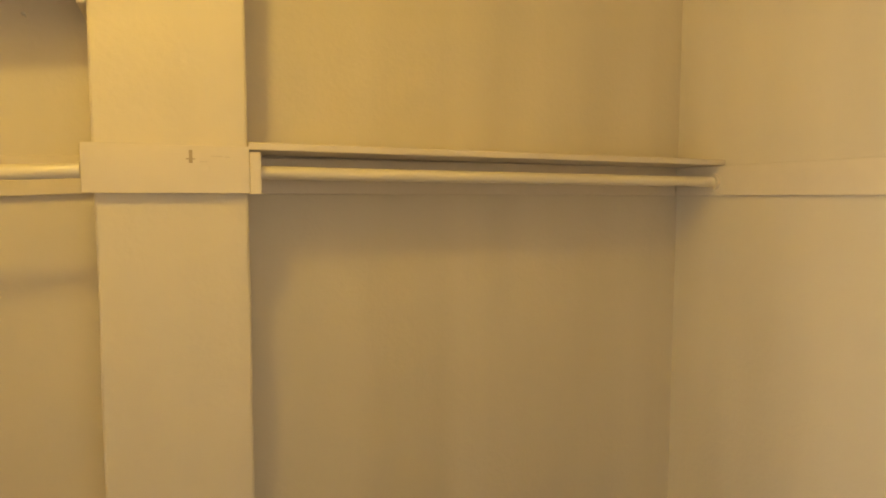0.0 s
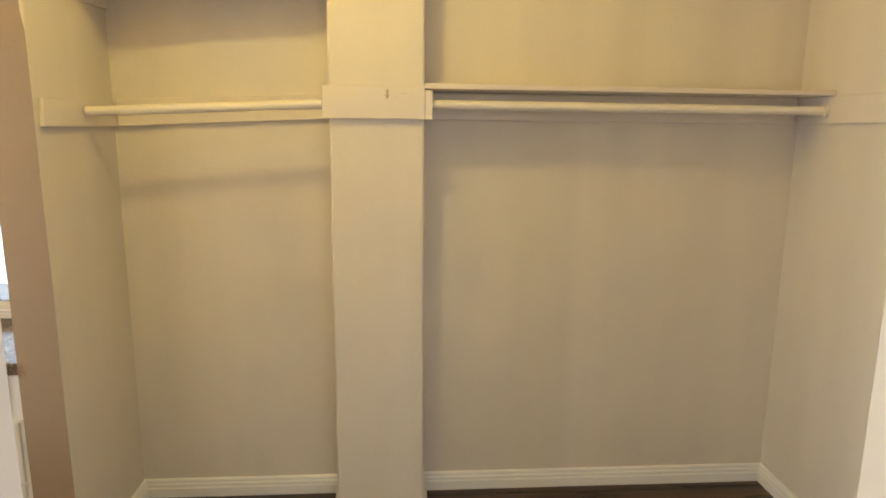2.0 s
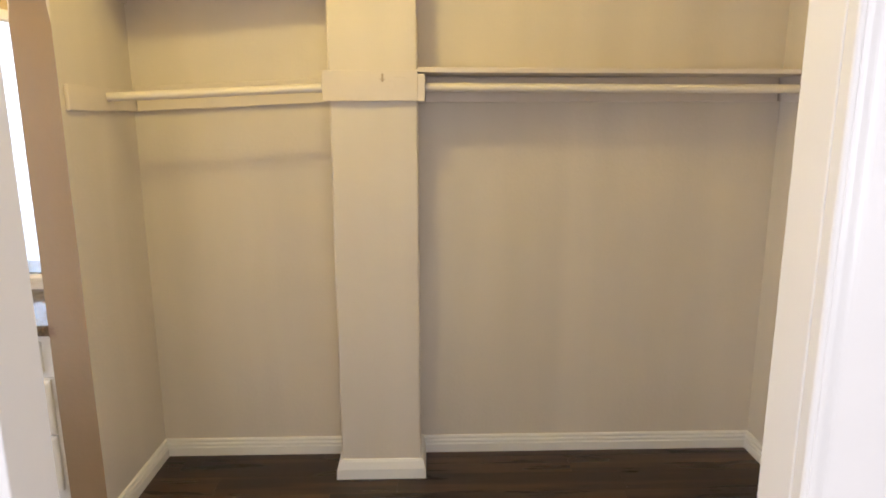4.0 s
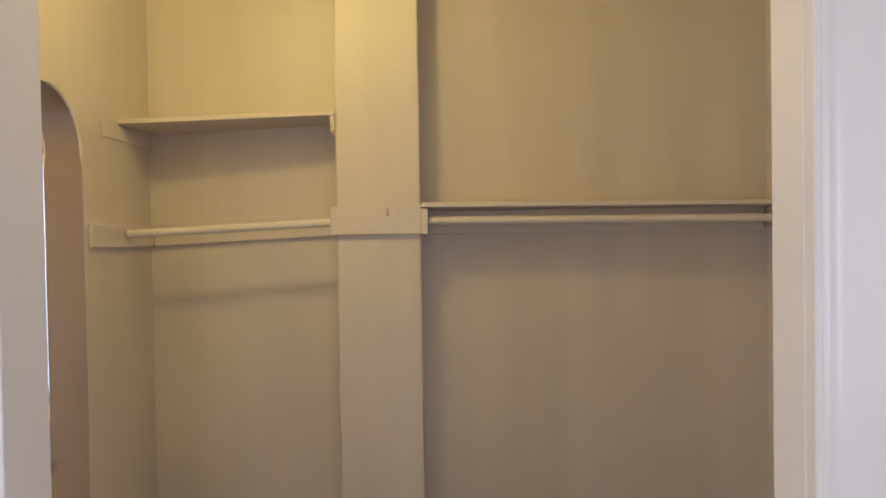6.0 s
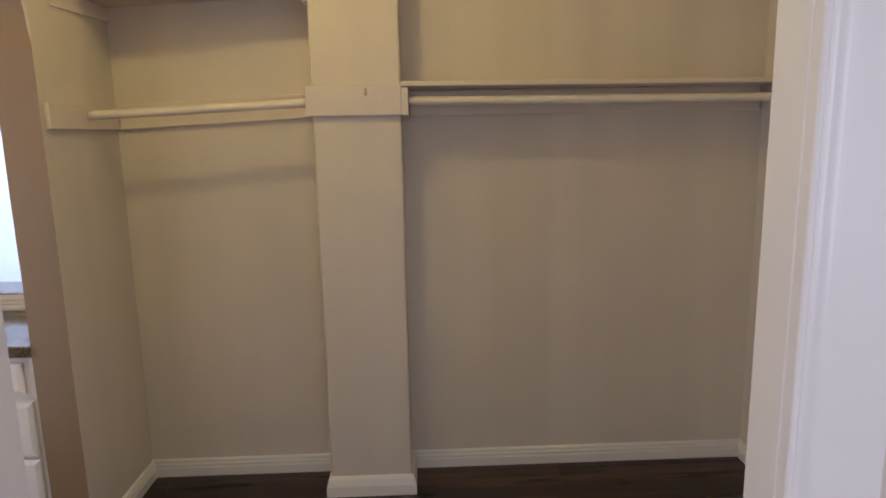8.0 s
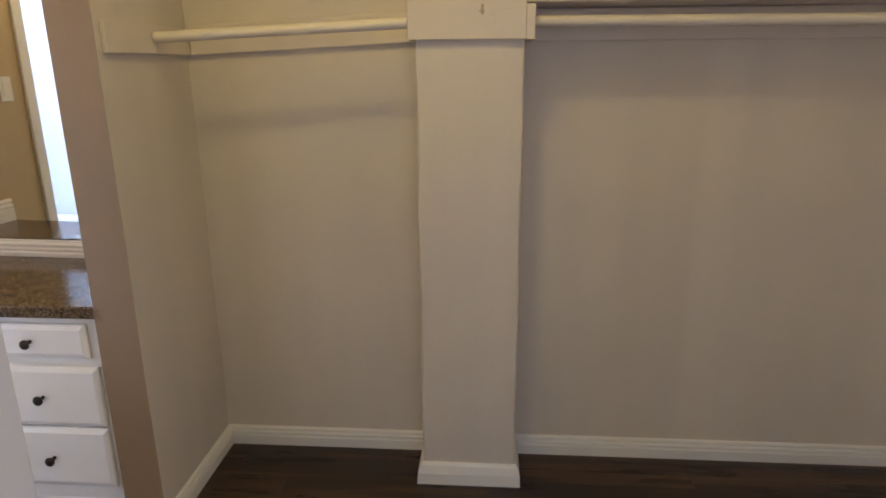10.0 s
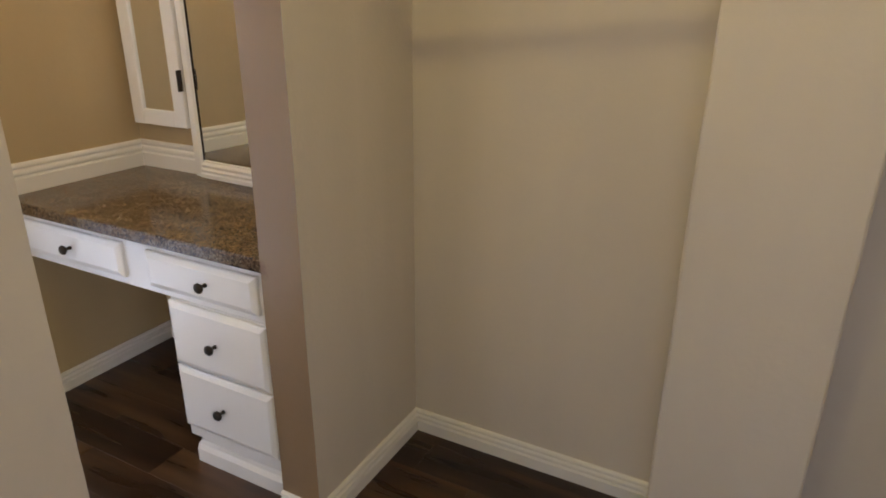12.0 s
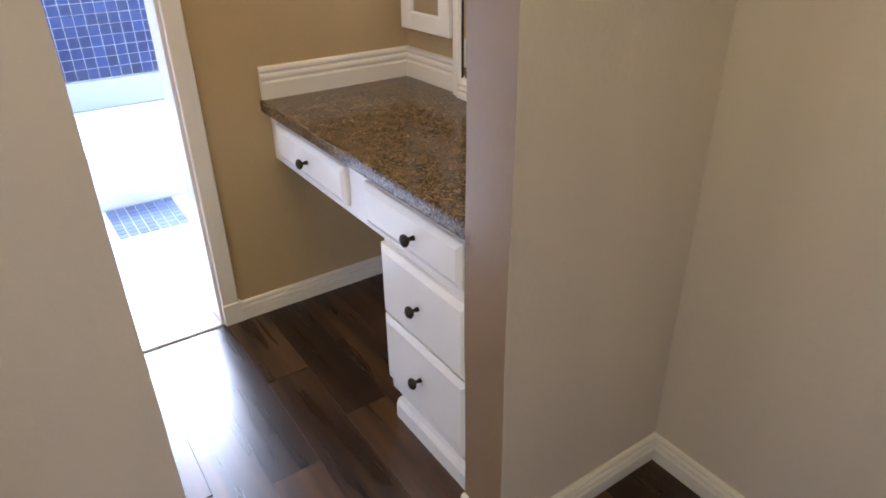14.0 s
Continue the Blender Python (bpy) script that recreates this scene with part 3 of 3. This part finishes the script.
def knob_mesh():
    return lathe([(0.007, 0), (0.006, 0.006), (0.0048, 0.012), (0.0055, 0.016), (0.012, 0.020), (0.0158, 0.025), (0.0155, 0.030), (0.011, 0.034), (0.004, 0.036)], 20, "-Y")


def drawer_front(x0, x1, z0, z1, unit, kx):
    """Slab with a bevelled rim, and its knob."""
    bm = bmesh.new()
    y0, y1, y2 = VF, VF - 0.010, VF - 0.019
    e = 0.018
    rings = [[(x0, y0, z0), (x1, y0, z0), (x1, y0, z1), (x0, y0, z1)],
             [(x0, y1, z0), (x1, y1, z0), (x1, y1, z1), (x0, y1, z1)],
             [(x0 + 0.004, y1 - 0.003, z0 + 0.004), (x1 - 0.004, y1 - 0.003, z0 + 0.004), (x1 - 0.004, y1 - 0.003, z1 - 0.004), (x0 + 0.004, y1 - 0.003, z1 - 0.004)],
             [(x0 + e, y2, z0 + e), (x1 - e, y2, z0 + e), (x1 - e, y2, z1 - e), (x0 + e, y2, z1 - e)]]
    rr = [[bm.verts.new(p) for p in r] for r in rings]
    for a, b in zip(rr, rr[1:]):
        for i in range(4):
            j = (i + 1) % 4
            bm.faces.new((a[i], a[j], b[j], b[i]))
    bm.faces.new(rr[0])
    bm.faces.new(rr[-1])
    d = part("drawer", bm, CABINET, unit)
    k = part("knob", knob_mesh(), BRONZE, d, "dark oil-rubbed bronze knob", True)
    k.location = (kx, y2 + 0.001, (z0 + z1) / 2)
    return d


apron = thing("vanity_apron", "white lacquered drawer apron over the knee space", "vanity drawers", at=(0, 0, 0))
part("frame", box(VX0, VX1, VF, VF + 0.02, 0.580, CT - 0.041, 0.002), CABINET, apron)
part("rear_box", box(VX0 + 0.04, VX1 - 0.02, VF + 0.021, -0.06, 0.60, CT - 0.041, 0.002), CABINET, apron)
drawer_front(-2.035, -1.540, 0.608, 0.722, apron, -1.780)
drawer_front(-1.430, -0.998, 0.604, 0.720, apron, -1.182)

pedestal = thing("drawer_pedestal", "white lacquered two-drawer pedestal under the worktop", "drawer cabinet")
part("body", box(-1.362, VX1, VF, YV - 0.004, 0.09, 0.579, 0.002), CABINET, pedestal)
drawer_front(-1.361, -0.978, 0.362, 0.574, pedestal, -1.175)
drawer_front(-1.361, -0.978, 0.135, 0.355, pedestal, -1.176)
part("plinth", box(-1.330, VX1, VF + 0.012, YV - 0.004, 0, 0.092, 0.001), CABINET, pedestal)
part("toe_board", sweep([(VX1, VF + 0.012), (-1.330, VF + 0.012)][::-1], [(0, 0), (-0.022, 0), (-0.022, 0.05), (-0.014, 0.066), (0, 0.07)]), CABINET, pedestal, "white moulded toe board")

# splash mouldings on the worktop
SP = base_profile(0.104, 0.017)
sp = mesh_object("splash_moulding", sweep([(-1.774, YV, CT), (XE, YV, CT), (XE, -0.505, CT)], SP), TRIM)
sp2 = mesh_object("splash_moulding", sweep([(XV, -0.500, CT), (XV, YV - 0.05, CT)], SP), TRIM)
tagged(sp2, "white moulded splash board on the granite, beside the arch", "splash board")
tagged(sp, "white moulded splash board on the granite", "splash board")


# mirror and medicine cabinet
def bevelled_glass(x0, x1, z0, z1, rim):
    """A pane whose rim is ground down by two millimetres."""
    bm = bmesh.new()
    rings = []
    for e, y in ((0, 0.006), (0, 0.0022), (rim, 0)):
        rings.append([bm.verts.new(p) for p in ((x0 + e, y, z0 + e), (x1 - e, y, z0 + e), (x1 - e, y, z1 - e), (x0 + e, y, z1 - e))])
    for p, q in zip(rings, rings[1:]):
        for i in range(4):
            j = (i + 1) % 4
            bm.faces.new((p[i], p[j], q[j], q[i]))
    bm.faces.new(rings[0])
    bm.faces.new(rings[-1])
    return bm


def wall_mirror():
    """Mirror in a moulded frame, standing a little out of square to the wall."""
    mir = thing("wall_mirror", "large wall mirror in a white painted frame", "mirror")
    mir.matrix_world = pose(-1.735, 0.034, 0, 0, 0, -3.0)
    w, z0, z1 = 0.785, 0.846, 2.05
    part("glass", bevelled_glass(0.002, w, z0, z1, 0.009), MIRROR, mir, "clear silvered mirror glass with a bevelled rim")
    part("backing", box(-0.036, w, 0.007, 0.017, CT + 0.001, z1 + 0.05), TRIM, mir)
    stile = [(-0.037, 0.0065), (-0.037, -0.010), (-0.035, -0.012), (-0.010, -0.012), (-0.006, -0.010), (-0.003, -0.004), (-0.0005, -0.003), (-0.0005, 0.0065)]
    bm = bmesh.new()
    lo, hi = [[bm.verts.new((x, y, z)) for x, y in stile] for z in (CT + 0.001, z1 + 0.05)]
    for i in range(len(stile)):
        j = (i + 1) % len(stile)
        bm.faces.new((lo[i], lo[j], hi[j], hi[i]))
    bm.faces.new(lo)
    bm.faces.new(hi)
    part("stile", bm, TRIM, mir)
    part("edge_strip", box(-0.0004, 0.0018, -0.0015, 0.0062, z0, z1), DARKGAP, mir, "dark gap along the mirror edge")
    part("bottom_rail", sweep([(w, 0.0065, CT + 0.001), (0.0002, 0.0065, CT + 0.001)], [(0, 0), (0.028, 0), (0.028, 0.014), (0.021, 0.019), (0.025, 0.029), (0.017, 0.035), (0.020, 0.046), (0.010, 0.055), (0.009, 0.060), (0, 0.060)]), TRIM, mir)
    part("top_rail", box(0.0002, w, -0.012, 0.0065, z1 - 0.01, z1 + 0.05, 0.003), TRIM, mir)
    return mir


wall_mirror()


def medicine_cabinet():
    cab = thing("medicine_cabinet", "white framed mirror-door medicine cabinet in the wall", "medicine cabinet")
    x0, x1, z0, z1 = -2.062, -1.776, 0.964, 1.75
    yf = 0.010
    part("case", box(x0 + 0.005, x1 - 0.004, yf + 0.021, YV - 0.001, z0 + 0.004, z1 - 0.004, 0.002), CABINET, cab)
    w = 0.058
    door = part("door_frame", box(x0, x0 + w, yf, yf + 0.02, z0, z1, 0.004), CABINET, cab)
    part("door_stile", box(x1 - w, x1, yf, yf + 0.02, z0, z1, 0.004), CABINET, cab)
    for a, b in ((z0, z0 + w), (z1 - w, z1)):
        part("door_rail", box(x0 + w, x1 - w, yf + 0.0005, yf + 0.0195, a, b, 0.004), CABINET, cab)
    part("door_mirror", box(x0 + w, x1 - w, yf + 0.010, yf + 0.016, z0 + w, z1 - w), MIRROR, cab, "mirror pane of the cabinet door")
    part("hinge", box(x1 - 0.002, x1 + 0.006, yf - 0.016, yf + 0.004, 1.10, 1.175, 0.002), BRONZE, cab, "dark metal butt hinge")
    return cab


medicine_cabinet()


def light_switch(y, z):
    sw = thing("light_switch", "white rocker light switch on the tan wall", "light switch")
    part("plate", box(XE + 0.0005, XE + 0.006, y - 0.035, y + 0.035, z - 0.057, z + 0.057, 0.003), PLASTIC, sw)
    part("rocker", box(XE + 0.006, XE + 0.010, y - 0.016, y + 0.016, z - 0.033, z + 0.033, 0.002), PLASTIC, sw)
    return sw


light_switch(-0.600, 1.395)


def ceiling_lamp(x, y, cord):
    ob = thing("ceiling_light", "bare warm bulb in a white ceiling holder", "ceiling light")
    part("rose", lathe([(0.06, 0), (0.06, 0.018), (0.032, 0.028), (0.030, 0.045)], 24), TRIM, ob).matrix_basis = Matrix.Translation((x, y, H)) @ pose(0, 0, 0, 180)
    if cord:
        part("pull_cord", rod_between((x + 0.045, y, H - 0.02), (x + cord, y, 2.03), 0.0011, 8), ROD, ob, "thin pale pull cord")
    return ob


ceiling_lamp(BULB[0], BULB[1], 0.14)
ceiling_lamp(-1.55, -0.62, 0)


# ---- bathroom fittings ----
tub = thing("bathtub_surround", "white tiled tub deck under blue tiles", "bathtub")
part("deck", box(BX0 + 0.001, -3.43, BY0 + 0.001, BY1 - 0.001, 0, 0.288, 0.01), TUB, tub)
part("ledge", box(BX0 + 0.001, BX0 + 0.06, BY0 + 0.002, BY1 - 0.002, 0.289, 0.452, 0.008), LEDGE, tub, "pale ledge below the tiles")


# ---- pieces: tiles and planks ----
def piece_mesh(name, sx, sy, sz, b, mat):
    bm = bmesh.new()
    lo = [bm.verts.new((x, y, 0)) for x, y in ((0, 0), (sx, 0), (sx, sy), (0, sy))]
    mid = [bm.verts.new((x, y, sz - b)) for x, y in ((0, 0), (sx, 0), (sx, sy), (0, sy))]
    hi = [bm.verts.new((x, y, sz)) for x, y in ((b, b), (sx - b, b), (sx - b, sy - b), (b, sy - b))]
    for a, c in ((lo, mid), (mid, hi)):
        for i in range(4):
            j = (i + 1) % 4
            bm.faces.new((a[i], a[j], c[j], c[i]))
    bm.faces.new(hi)
    me = bpy.data.meshes.new(name)
    bm.to_mesh(me)
    bm.free()
    me.materials.append(mat)
    return me


wallw = bpy.data.objects["bathroom_wall_west"]
tile = piece_mesh("tile", 0.056, 0.056, 0.006, 0.0015, BLUE)
for i in range(18):
    for j in range(15):
        ob = new("tile", tile)
        ob.parent = wallw
        ob.matrix_basis = Matrix.Translation((BX0, -1.30 + i * 0.06, 0.457 + j * 0.0595)) @ Matrix(((0, 0, 1, 0), (1, 0, 0, 0), (0, 1, 0, 0), (0, 0, 0, 1)))

bfloor = bpy.data.objects["bathroom_floor"]
ftile = piece_mesh("tile", 0.043, 0.043, 0.004, 0.001, PALEBLUE)
for i in range(8):
    for j in range(7):
        ob = new("tile", ftile)
        ob.parent = bfloor
        ob.matrix_basis = Matrix.Translation((-3.42 + i * 0.046, -0.945 + j * 0.046, 0.0))

floor = structure("floor", box(XE - 0.118, XR + 0.15, YD, YV + 0.12, -0.1, -0.004), DARKGAP, "dark walnut laminate plank floor")
rng = random.Random(5)
PW = 0.14
y = YD + 0.001
meshes = {}
while y < YV:
    x = XE - 0.0 - rng.random() * 0.9
    while x < XR + 0.01:
        length = rng.choice((0.75, 0.95, 1.2))
        a, b = max(x, XE + 0.0), min(x + length, XR + 0.01)
        if b - a > 0.03:
            w = min(PW, YV - y)
            key = (round(b - a, 2), round(w, 3))
            me = meshes.get(key)
            if me is None:
                me = meshes[key] = piece_mesh("plank", b - a - 0.0002, w - 0.0002, 0.008, 0.0005, WOOD)
            ob = new("plank", me)
            ob.parent = floor
            ob.location = (a, y, -0.0065)
        x += length
    y += PW
